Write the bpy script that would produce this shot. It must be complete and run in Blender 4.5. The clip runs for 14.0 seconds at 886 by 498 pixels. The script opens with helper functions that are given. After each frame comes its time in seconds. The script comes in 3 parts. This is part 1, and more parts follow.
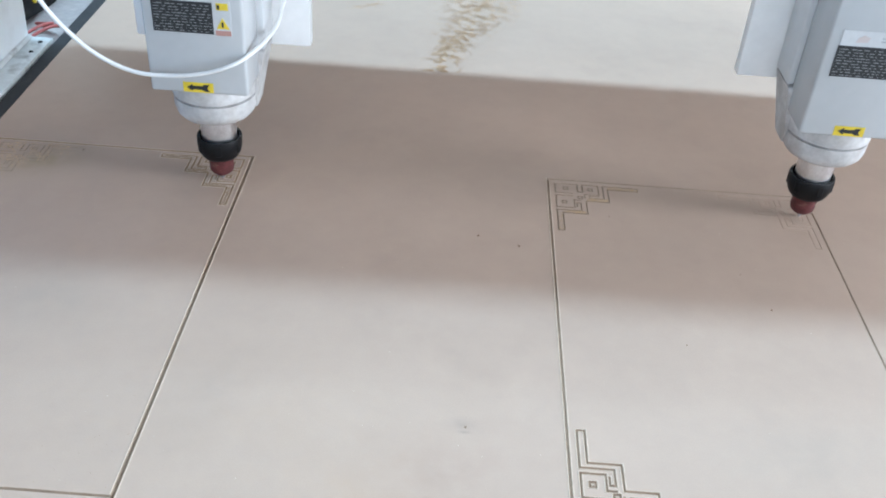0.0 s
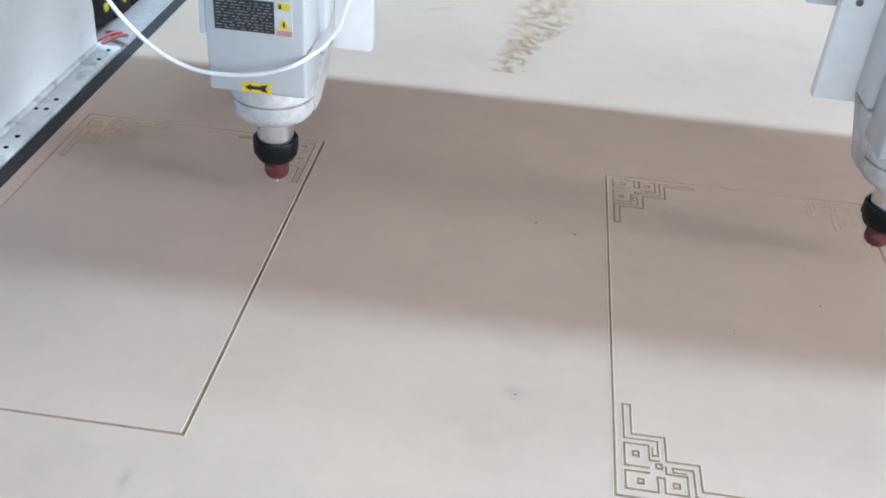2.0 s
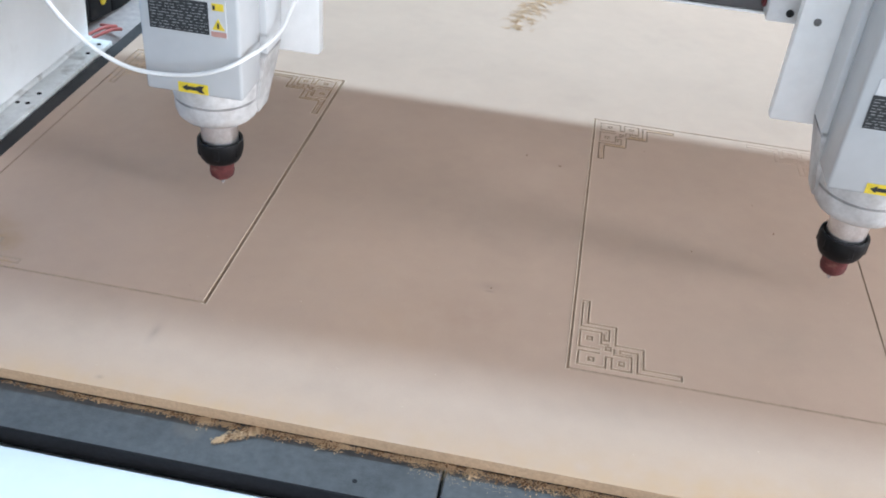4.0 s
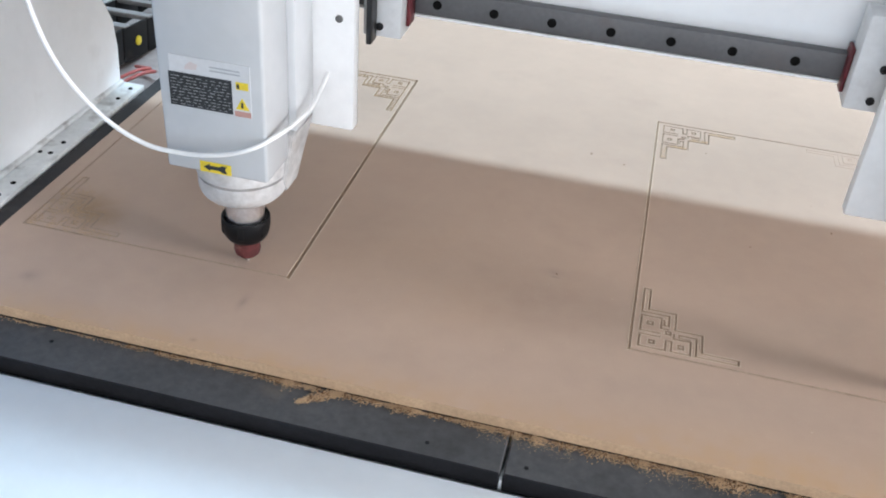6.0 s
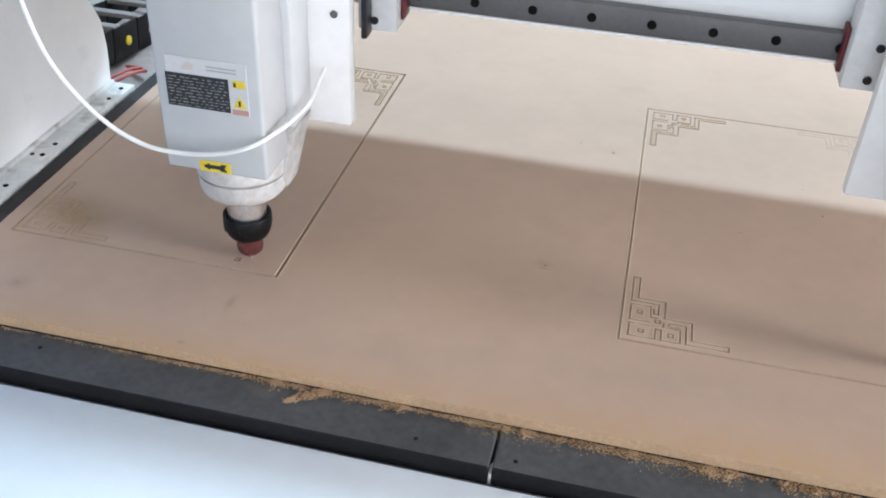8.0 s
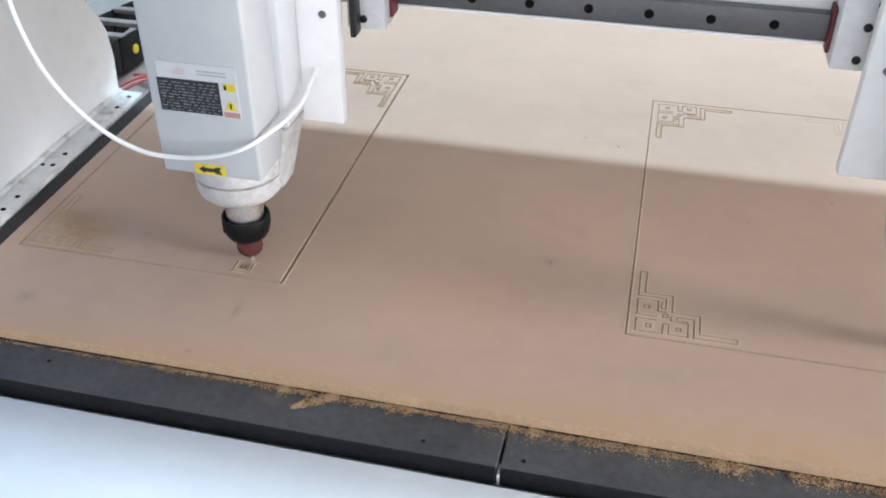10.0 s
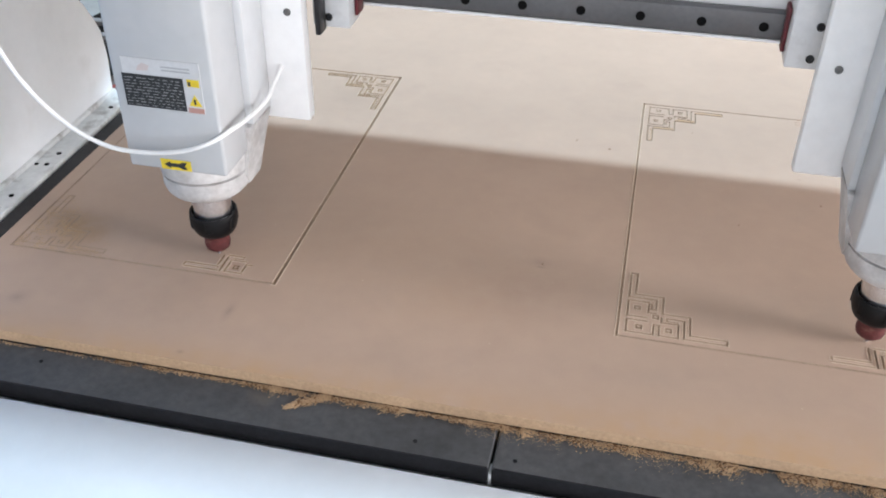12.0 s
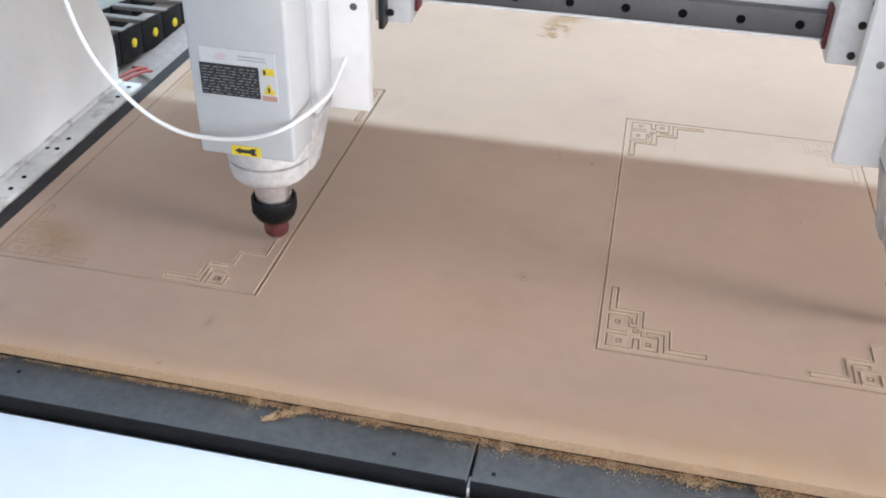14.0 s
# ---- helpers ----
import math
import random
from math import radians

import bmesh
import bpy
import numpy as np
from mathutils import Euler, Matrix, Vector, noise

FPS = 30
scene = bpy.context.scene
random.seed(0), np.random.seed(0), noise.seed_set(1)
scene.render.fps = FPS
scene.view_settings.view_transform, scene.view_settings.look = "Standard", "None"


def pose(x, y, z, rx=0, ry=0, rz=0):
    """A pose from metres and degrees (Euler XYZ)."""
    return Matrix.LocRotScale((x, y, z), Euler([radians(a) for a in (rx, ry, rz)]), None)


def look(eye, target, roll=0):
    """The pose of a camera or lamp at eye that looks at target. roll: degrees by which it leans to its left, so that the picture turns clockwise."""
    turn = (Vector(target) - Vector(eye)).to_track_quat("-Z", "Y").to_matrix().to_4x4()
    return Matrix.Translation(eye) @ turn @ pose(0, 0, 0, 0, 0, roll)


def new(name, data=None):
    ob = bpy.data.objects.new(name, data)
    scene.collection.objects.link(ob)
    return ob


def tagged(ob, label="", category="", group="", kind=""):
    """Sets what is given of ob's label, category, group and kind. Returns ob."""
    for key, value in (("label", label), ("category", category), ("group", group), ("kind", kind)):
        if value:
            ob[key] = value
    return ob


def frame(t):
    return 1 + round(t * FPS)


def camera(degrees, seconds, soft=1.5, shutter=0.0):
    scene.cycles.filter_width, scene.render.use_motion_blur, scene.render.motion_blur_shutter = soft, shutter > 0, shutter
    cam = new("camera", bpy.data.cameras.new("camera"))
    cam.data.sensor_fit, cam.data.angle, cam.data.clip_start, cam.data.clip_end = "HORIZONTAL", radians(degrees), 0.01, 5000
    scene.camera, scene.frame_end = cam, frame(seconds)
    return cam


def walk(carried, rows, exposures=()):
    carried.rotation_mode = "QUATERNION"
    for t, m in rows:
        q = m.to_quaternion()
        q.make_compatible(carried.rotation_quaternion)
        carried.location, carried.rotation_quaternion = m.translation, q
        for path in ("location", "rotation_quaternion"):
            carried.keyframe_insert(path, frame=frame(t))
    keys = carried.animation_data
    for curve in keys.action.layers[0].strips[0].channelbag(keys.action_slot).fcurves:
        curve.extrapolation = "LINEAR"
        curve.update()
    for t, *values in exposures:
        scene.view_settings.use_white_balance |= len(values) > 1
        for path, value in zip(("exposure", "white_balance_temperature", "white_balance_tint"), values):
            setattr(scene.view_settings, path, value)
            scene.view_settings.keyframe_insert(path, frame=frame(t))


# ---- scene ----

S = 0.85          # height of the sheet's top face above the floor
SPAN = 0.7135      # spacing of the two spindle heads

# camera: seconds, eye, target, lean
cam = camera(49.83, 14.0, soft=1.9)
ROWS = [
    (0, (0.2590, -0.4990, 1.4851), (0.2529, 0.3108, 0.8984), 4.04),
    (0.5, (0.2565, -0.5207, 1.4755), (0.2230, 0.2995, 0.9044), 4.28),
    (1, (0.2412, -0.5316, 1.4753), (0.2011, 0.2932, 0.9112), 5.07),
    (1.5, (0.2267, -0.5456, 1.4708), (0.1783, 0.2802, 0.9089), 6.25),
    (2, (0.2611, -0.5640, 1.4738), (0.1948, 0.2544, 0.9030), 4.42),
    (2.5, (0.2865, -0.5884, 1.4703), (0.2162, 0.2258, 0.8940), 4.00),
    (4.8, (0.3446, -0.7599, 1.4936), (0.2130, 0.0435, 0.9128), 4.73),
    (5, (0.3255, -0.7601, 1.4898), (0.1894, 0.0437, 0.9107), 4.19),
    (5.5, (0.3264, -0.7775, 1.4918), (0.1771, 0.0305, 0.9218), 4.67),
    (6, (0.3278, -0.7950, 1.4902), (0.1694, 0.0116, 0.9206), 4.81),
    (6.5, (0.3211, -0.8035, 1.4856), (0.1545, 0.0017, 0.9165), 5.35),
    (7, (0.3294, -0.7993, 1.4927), (0.1635, 0.0053, 0.9226), 4.31),
    (7.5, (0.3372, -0.7938, 1.4928), (0.1703, 0.0080, 0.9190), 3.81),
    (8, (0.3492, -0.7851, 1.4930), (0.1843, 0.0143, 0.9152), 2.83),
    (8.5, (0.3597, -0.7773, 1.4970), (0.1907, 0.0186, 0.9155), 1.43),
    (8.7, (0.3591, -0.7809, 1.4945), (0.1864, 0.0169, 0.9168), 1.27),
    (10.8, (0.3685, -0.7751, 1.4962), (0.1768, 0.0154, 0.9145), -0.54),
    (11, (0.3664, -0.7765, 1.4966), (0.1720, 0.0141, 0.9160), -0.52),
    (11.5, (0.3751, -0.7776, 1.4944), (0.1852, 0.0166, 0.9172), -0.52),
    (12, (0.3658, -0.7821, 1.4958), (0.1891, 0.0149, 0.9182), 0.57),
    (12.5, (0.3647, -0.7839, 1.4932), (0.1979, 0.0152, 0.9155), 0.91),
    (13, (0.3687, -0.7817, 1.4926), (0.2021, 0.0202, 0.9189), 0.84),
    (13.5, (0.3539, -0.7864, 1.4957), (0.1879, 0.0164, 0.9231), 1.79),
    (14, (0.3718, -0.7820, 1.4974), (0.2070, 0.0251, 0.9305), 1.55),
]
EXPOSURES = [(0, -0.74, 5480, 6), (2.7, -0.70, 5520, 8), (4.8, -0.69, 6060, 11), (8.7, -0.68, 6160, 12), (14, -0.67, 6320, 14)]
walk(cam, [(t, look(e, g, r)) for t, e, g, r in ROWS], EXPOSURES)

# tool tip of the first spindle: seconds, x along the beam, y along the bed, z over the sheet
HEAD = [
    (0, -0.0254, 0.4932, 0), (0.5, -0.0217, 0.4883, 0), (1, -0.0277, 0.5015, 0.002), (1.5, -0.0307, 0.470, 0.006),
    (2, -0.026, 0.409, 0.015), (2.5, -0.034, 0.351, 0.018), (4.8, -0.059, 0.111, 0.012), (5, -0.058, 0.085, 0.008),
    (5.5, -0.06, 0.031, 0.004), (6, -0.0544, 0.0164, 0), (6.5, -0.0465, 0.0154, 0), (7, -0.0582, 0.0237, 0.001),
    (7.5, -0.0414, 0.0338, 0.002), (8, -0.0399, 0.0265, 0), (8.5, -0.0499, 0.0137, 0), (8.7, -0.0654, 0.0112, 0),
    (9.2, -0.045, 0.0112, 0), (9.6, -0.064, 0.03, 0), (10.0, -0.05, 0.036, 0), (10.4, -0.068, 0.02, 0),
    (10.8, -0.1, 0.009, 0), (11, -0.1196, 0.0085, 0), (11.5, -0.0908, 0.0161, 0), (12, -0.0818, 0.0401, 0),
    (12.5, -0.0534, 0.0457, 0), (13, -0.0506, 0.0754, 0), (13.5, -0.0188, 0.0746, 0), (14, -0.0144, 0.1109, 0),
]

# ---- world and lights ----
world = bpy.data.worlds.new("world")
scene.world = world
world.use_nodes = True
wn = world.node_tree
sky = wn.nodes.new("ShaderNodeTexSky")
sky.sky_type, sky.sun_disc = "NISHITA", False
sky.sun_elevation, sky.sun_rotation = radians(58), radians(0)
wn.links.new(sky.outputs[0], wn.nodes["Background"].inputs[0])
wn.nodes["Background"].inputs[1].default_value = 0.1


def area_lamp(name, m, w, h, power, color=(1, 1, 1)):
    d = bpy.data.lights.new(name, "AREA")
    d.shape, d.size, d.size_y, d.energy, d.color = "RECTANGLE", w, h, power, color
    ob = new(name, d)
    ob.matrix_world = m
    return ob


HALL = (-5.0, 9.0, -4.0, 7.5, 5.6)     # x0, x1, y0, y1, height
SKYLIGHT = (-4.0, 5.0, 2.5, 3.1)     # x0, x1, y0, y1
area_lamp("skylight_glow", pose(0.5, 2.80, 5.58), 9.0, 0.42, 785, (0.65, 0.865, 1.0))
area_lamp("side_window_glow", pose(8.98, -0.80, 2.90, 0, 90, 0), 2.4, 2.7, 1400, (1.0, 0.97, 0.94))
# fill lamp added in the unseen front wall to brighten forward faces
area_lamp("front_fill", pose(1.3, -3.98, 2.2, 90, 0, 0), 4.6, 3.2, 152, (1.0, 0.965, 0.94))

# ---- materials ----


def material(name, color, rough=0.5, metal=0.0, scales=((6.0, 0.06), (60.0, 0.05)), bump=0.0, bump_scale=300.0, coords="pos", spec=0.5, tint=None, stain=None):
    """A paint, wood or metal with two scales of mottling and fine relief."""
    m = bpy.data.materials.new(name)
    m.use_nodes = True
    nt = m.node_tree
    b = nt.nodes["Principled BSDF"]
    b.inputs["Roughness"].default_value, b.inputs["Metallic"].default_value = rough, metal
    b.inputs["Specular IOR Level"].default_value = spec
    if coords == "pos":
        src = nt.nodes.new("ShaderNodeNewGeometry").outputs["Position"]
    else:
        src = nt.nodes.new("ShaderNodeTexCoord").outputs["Object"]
    last = None
    rgb = nt.nodes.new("ShaderNodeRGB")
    rgb.outputs[0].default_value = (*color, 1)
    last = rgb.outputs[0]
    for i, (s, amount) in enumerate(scales):
        n = nt.nodes.new("ShaderNodeTexNoise")
        n.inputs["Scale"].default_value, n.inputs["Detail"].default_value = s, 5
        n.inputs["Roughness"].default_value = 0.6
        nt.links.new(src, n.inputs["Vector"])
        r = nt.nodes.new("ShaderNodeMapRange")
        r.inputs["From Min"].default_value, r.inputs["From Max"].default_value = 0.3, 0.7
        r.inputs["To Min"].default_value, r.inputs["To Max"].default_value = 1 - amount, 1 + amount
        nt.links.new(n.outputs[0], r.inputs["Value"])
        mul = nt.nodes.new("ShaderNodeMix")
        mul.data_type, mul.blend_type = "RGBA", "MULTIPLY"
        mul.inputs[0].default_value = 1
        nt.links.new(last, mul.inputs[6])
        nt.links.new(r.outputs[0], mul.inputs[7])
        last = mul.outputs[2]
    if stain:
        scol, sscale, lo, hi, amount = stain
        n = nt.nodes.new("ShaderNodeTexNoise")
        n.inputs["Scale"].default_value, n.inputs["Detail"].default_value = sscale, 6
        nt.links.new(src, n.inputs["Vector"])
        r = nt.nodes.new("ShaderNodeMapRange")
        r.inputs["From Min"].default_value, r.inputs["From Max"].default_value = lo, hi
        r.inputs["To Max"].default_value = amount
        nt.links.new(n.outputs[0], r.inputs["Value"])
        mix = nt.nodes.new("ShaderNodeMix")
        mix.data_type = "RGBA"
        mix.inputs[7].default_value = (*scol, 1)
        nt.links.new(r.outputs[0], mix.inputs[0])
        nt.links.new(last, mix.inputs[6])
        last = mix.outputs[2]
    nt.links.new(last, b.inputs["Base Color"])
    if bump:
        n = nt.nodes.new("ShaderNodeTexNoise")
        n.inputs["Scale"].default_value, n.inputs["Detail"].default_value = bump_scale, 4
        nt.links.new(src, n.inputs["Vector"])
        bp = nt.nodes.new("ShaderNodeBump")
        bp.inputs["Strength"].default_value, bp.inputs["Distance"].default_value = bump, 0.001
        nt.links.new(n.outputs[0], bp.inputs["Height"])
        nt.links.new(bp.outputs[0], b.inputs["Normal"])
    return m


MDF = material("mdf_face", (0.486, 0.350, 0.264), 0.62, scales=((3.0, 0.05), (13.0, 0.028), (40.0, 0.02), (700.0, 0.03)), bump=0.08, bump_scale=900, stain=((0.31, 0.225, 0.165), 7.0, 0.60, 0.80, 0.3))


def smudge(m, x, y, rx, ry, turn, color, amount):
    """A dirty mark of its own shape on a flat face, at x, y."""
    nt = m.node_tree
    b = nt.nodes["Principled BSDF"]
    old = b.inputs["Base Color"].links[0].from_socket
    geo = nt.nodes.new("ShaderNodeNewGeometry")
    wob = nt.nodes.new("ShaderNodeTexNoise")
    wob.inputs["Scale"].default_value = 45
    nt.links.new(geo.outputs["Position"], wob.inputs["Vector"])
    mp = nt.nodes.new("ShaderNodeMapping")
    mp.vector_type = "TEXTURE"
    mp.inputs["Location"].default_value = (x, y, S)
    mp.inputs["Rotation"].default_value = (0, 0, radians(turn))
    mp.inputs["Scale"].default_value = (rx, ry, 1)
    nt.links.new(geo.outputs["Position"], mp.inputs["Vector"])
    g = nt.nodes.new("ShaderNodeTexGradient")
    g.gradient_type = "QUADRATIC_SPHERE"
    nt.links.new(mp.outputs[0], g.inputs[0])
    mul = nt.nodes.new("ShaderNodeMath")
    mul.operation = "MULTIPLY"
    nt.links.new(g.outputs["Fac"], mul.inputs[0])
    nt.links.new(wob.outputs[0], mul.inputs[1])
    amt = nt.nodes.new("ShaderNodeMath")
    amt.operation, amt.use_clamp = "MULTIPLY", True
    amt.inputs[1].default_value = 2 * amount
    nt.links.new(mul.outputs[0], amt.inputs[0])
    mix = nt.nodes.new("ShaderNodeMix")
    mix.data_type = "RGBA"
    mix.inputs[7].default_value = (*color, 1)
    nt.links.new(amt.outputs[0], mix.inputs[0])
    nt.links.new(old, mix.inputs[6])
    nt.links.new(mix.outputs[2], b.inputs["Base Color"])


GREASE, FILM = (0.20, 0.16, 0.13), (0.52, 0.335, 0.19)
for row in ((-0.029, -0.057, 0.026, 0.010, 86, GREASE, 0.32), (-0.262, -0.088, 0.028, 0.022, 20, GREASE, 0.35), (0.283, 0.108, 0.022, 0.016, 0, GREASE, 0.3),
            (-0.051, -0.129, 0.007, 0.005, 0, GREASE, 0.8), (0.285, 0.100, 0.010, 0.003, 0, GREASE, 0.6), (0.20, 0.02, 0.15, 0.09, 20, FILM, 0.18),
            (0.05, -0.145, 0.60, 0.06, 0, FILM, 0.8), (0.50, -0.145, 0.50, 0.10, 3, FILM, 0.9), (-0.22, -0.145, 0.40, 0.05, 0, FILM, 0.6), (0.10, 0.10, 0.5, 0.25, 0, FILM, 0.12), (0.27, 0.05, 0.16, 0.10, 15, (0.400, 0.269, 0.200), 0.4), (0.05, 0.13, 0.13, 0.08, 60, (0.400, 0.292, 0.224), 0.3), (0.60, 0.10, 0.20, 0.08, 10, (0.400, 0.316, 0.248), 0.3), (0.45, -0.05, 0.30, 0.10, 5, (0.400, 0.300, 0.232), 0.35), (-0.15, 0.25, 0.14, 0.12, 30, (0.400, 0.316, 0.248), 0.3),
            (0.238, 0.94, 0.030, 0.12, -5, (0.44, 0.30, 0.19), 0.55), (0.29, 1.12, 0.09, 0.20, -12, (0.44, 0.31, 0.20), 0.35), (-0.03, 0.515, 0.05, 0.05, 45, (0.42, 0.29, 0.18), 0.35),
            (-0.27, 0.050, 0.085, 0.055, 150, (0.400, 0.261, 0.152), 1.4), (-0.255, 0.50, 0.10, 0.055, 25, (0.400, 0.292, 0.192), 1.2)):
    smudge(MDF, *row)
MDF_CUT = material("mdf_cut", (0.40, 0.29, 0.205), 0.9, scales=((60.0, 0.1), (900.0, 0.15)), bump=0.4)
MDF_DUSTY = material("mdf_dust_filled", (0.40, 0.30, 0.22), 0.95, scales=((30.0, 0.12), (500.0, 0.12)), bump=0.3)
MDF_BROWN = material("mdf_browned_cut", (0.33, 0.215, 0.125), 0.95, scales=((60.0, 0.2), (700.0, 0.2)), bump=0.3)
MDF_FUZZ = material("mdf_fuzz", (0.58, 0.455, 0.35), 0.95, scales=((90.0, 0.12), (900.0, 0.15)), bump=0.4)
MDF_EDGE = material("mdf_edge", (0.49, 0.34, 0.215), 0.9, scales=((14.0, 0.12), (300.0, 0.12)), bump=0.4)
SAWDUST = material("sawdust", (0.48, 0.33, 0.195), 0.95, scales=((40.0, 0.2), (800.0, 0.25)))
SCORCHED = material("sawdust_scorched", (0.16, 0.085, 0.04), 0.95, scales=((40.0, 0.3), (800.0, 0.25)))
SAWDUST_BROWN = material("sawdust_brown", (0.34, 0.225, 0.13), 0.95, scales=((40.0, 0.2), (800.0, 0.2)))
SAWDUST_TAN = material("sawdust_tan", (0.56, 0.38, 0.235), 0.95, scales=((40.0, 0.15), (800.0, 0.2)))
SAWDUST_PALE = material("sawdust_pale", (0.60, 0.475, 0.365), 0.95, scales=((40.0, 0.15), (800.0, 0.2)))
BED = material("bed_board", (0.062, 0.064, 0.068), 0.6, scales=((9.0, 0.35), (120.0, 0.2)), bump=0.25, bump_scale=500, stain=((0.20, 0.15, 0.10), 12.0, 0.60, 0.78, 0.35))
BED_SHADED = material("bed_shaded", (0.012, 0.0125, 0.015), 0.8, scales=((20.0, 0.3), (200.0, 0.2)), bump=0.3, spec=0.2)
STRIP = material("edge_rubber", (0.024, 0.022, 0.023), 0.75, scales=((14.0, 0.3), (160.0, 0.2)), bump=0.3, stain=((0.2, 0.17, 0.14), 20.0, 0.6, 0.8, 0.3))
FRAME_WHITE = material("frame_white", (0.78, 0.815, 0.845), 0.6, scales=((2.5, 0.03), (30.0, 0.02)), bump=0.05, stain=((0.5, 0.5, 0.5), 6.0, 0.66, 0.85, 0.25))
PAINT = material("white_paint", (0.93, 0.945, 0.96), 0.38, scales=((5.0, 0.03), (50.0, 0.02)), bump=0.05, bump_scale=600, coords="obj", stain=((0.52, 0.49, 0.46), 16.0, 0.62, 0.85, 0.3))
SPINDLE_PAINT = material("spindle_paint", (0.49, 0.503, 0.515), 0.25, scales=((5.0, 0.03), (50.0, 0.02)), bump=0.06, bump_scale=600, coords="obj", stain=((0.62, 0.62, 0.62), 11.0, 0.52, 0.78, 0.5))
# paler copy of the spindle paint: brightness of the lit side put in colour
MOTOR_LIT_PAINT = material("motor_lit_paint", (0.66, 0.675, 0.69), 0.3, scales=((7.0, 0.06), (50.0, 0.03)), bump=0.08, bump_scale=400, coords="obj", stain=((0.45, 0.44, 0.43), 14.0, 0.52, 0.75, 0.4))
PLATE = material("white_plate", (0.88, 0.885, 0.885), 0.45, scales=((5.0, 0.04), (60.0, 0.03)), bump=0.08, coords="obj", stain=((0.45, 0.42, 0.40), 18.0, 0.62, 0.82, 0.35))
CARRIAGE = material("carriage_paint", (0.68, 0.69, 0.70), 0.5, scales=((14.0, 0.08), (90.0, 0.06)), bump=0.15, coords="obj", stain=((0.30, 0.27, 0.25), 40.0, 0.58, 0.78, 0.45))
DUSTY = material("dusty_casting", (0.53, 0.52, 0.515), 0.55, scales=((24.0, 0.28), (160.0, 0.1)), bump=0.7, bump_scale=90, coords="obj", stain=((0.30, 0.25, 0.22), 34.0, 0.50, 0.72, 0.55))
FOOT = material("foot_plate", (0.72, 0.73, 0.72), 0.5, scales=((12.0, 0.12), (90.0, 0.08)), bump=0.15, coords="obj", stain=((0.22, 0.19, 0.17), 30.0, 0.54, 0.70, 0.75))
BLUE = material("blue_paint", (0.03, 0.16, 0.36), 0.4, coords="obj")
STEEL = material("bright_steel", (0.78, 0.78, 0.80), 0.22, 0.7, scales=((30.0, 0.05), (300.0, 0.05)), coords="obj")
SHAFT = material("turned_steel", (0.80, 0.82, 0.86), 0.3, 1.0, scales=((40.0, 0.12), (400.0, 0.08)), coords="obj", stain=((0.30, 0.28, 0.27), 60.0, 0.56, 0.75, 0.4))
RAIL = material("rail_steel", (0.125, 0.125, 0.13), 0.5, 0.5, scales=((12.0, 0.12), (200.0, 0.08)), bump=0.04, coords="obj", stain=((0.12, 0.10, 0.09), 25.0, 0.6, 0.8, 0.5))
BLACK = material("black_oxide", (0.006, 0.006, 0.007), 0.5, 0.0, scales=((60.0, 0.3), (400.0, 0.2)), bump=0.15, coords="obj", spec=0.2)
HOLE = material("hole_dark", (0.006, 0.006, 0.006), 0.9, coords="obj", spec=0.1)
BOLT = material("bolt_dark", (0.03, 0.03, 0.032), 0.4, 0.6, coords="obj")
SCREW = material("screw_zinc", (0.15, 0.147, 0.145), 0.4, 0.3, coords="obj", scales=((200.0, 0.3), (600.0, 0.2)))
RED = material("red_seal", (0.11, 0.012, 0.018), 0.5, coords="obj", scales=((60.0, 0.3), (300.0, 0.2)))
COLLET = material("red_dusty_collet", (0.095, 0.020, 0.020), 0.7, coords="obj", scales=((90.0, 0.35), (500.0, 0.2)), stain=((0.45, 0.28, 0.2), 80.0, 0.58, 0.75, 0.35))
TUBE = material("white_tube", (0.80, 0.80, 0.79), 0.3, coords="obj")
CHAIN = material("chain_plastic", (0.010, 0.0095, 0.010), 0.6, coords="obj", spec=0.2, scales=((30.0, 0.3), (300.0, 0.2)), stain=((0.3, 0.24, 0.18), 30.0, 0.58, 0.8, 0.1))
CHAIN_BAR = material("chain_bar_dusty", (0.22, 0.205, 0.20), 0.7, coords="obj", scales=((30.0, 0.2), (300.0, 0.2)))
YELLOW = material("yellow_mark", (0.72, 0.55, 0.03), 0.5, coords="obj", scales=((60.0, 0.1), (300.0, 0.1)))
LABEL_GREY = material("label_grey", (0.55, 0.56, 0.575), 0.4, coords="obj", scales=((30.0, 0.04), (200.0, 0.04)))
LABEL_DARK = material("label_dark", (0.016, 0.018, 0.021), 0.45, coords="obj", scales=((40.0, 0.2), (200.0, 0.2)))
LABEL_LINE = material("label_line", (0.24, 0.245, 0.25), 0.4, coords="obj")
LABEL_RED = material("label_red", (0.48, 0.27, 0.23), 0.5, coords="obj")
LABEL_FAINT = material("label_faint", (0.36, 0.38, 0.40), 0.4, coords="obj")
LABEL_PINK = material("label_pink", (0.56, 0.49, 0.48), 0.4, coords="obj")
WIRE_RED = material("red_wire", (0.42, 0.11, 0.10), 0.45, coords="obj")
WALLPAINT = material("wall_paint", (0.62, 0.62, 0.60), 0.8, scales=((0.6, 0.06), (8.0, 0.04)))
CONCRETE = material("concrete_floor", (0.30, 0.29, 0.28), 0.7, scales=((0.8, 0.15), (14.0, 0.1)), bump=0.2, bump_scale=60)
ROOF = material("roof_sheet", (0.45, 0.46, 0.47), 0.6, scales=((0.8, 0.06), (10.0, 0.05)))

# ---- mesh tools ----


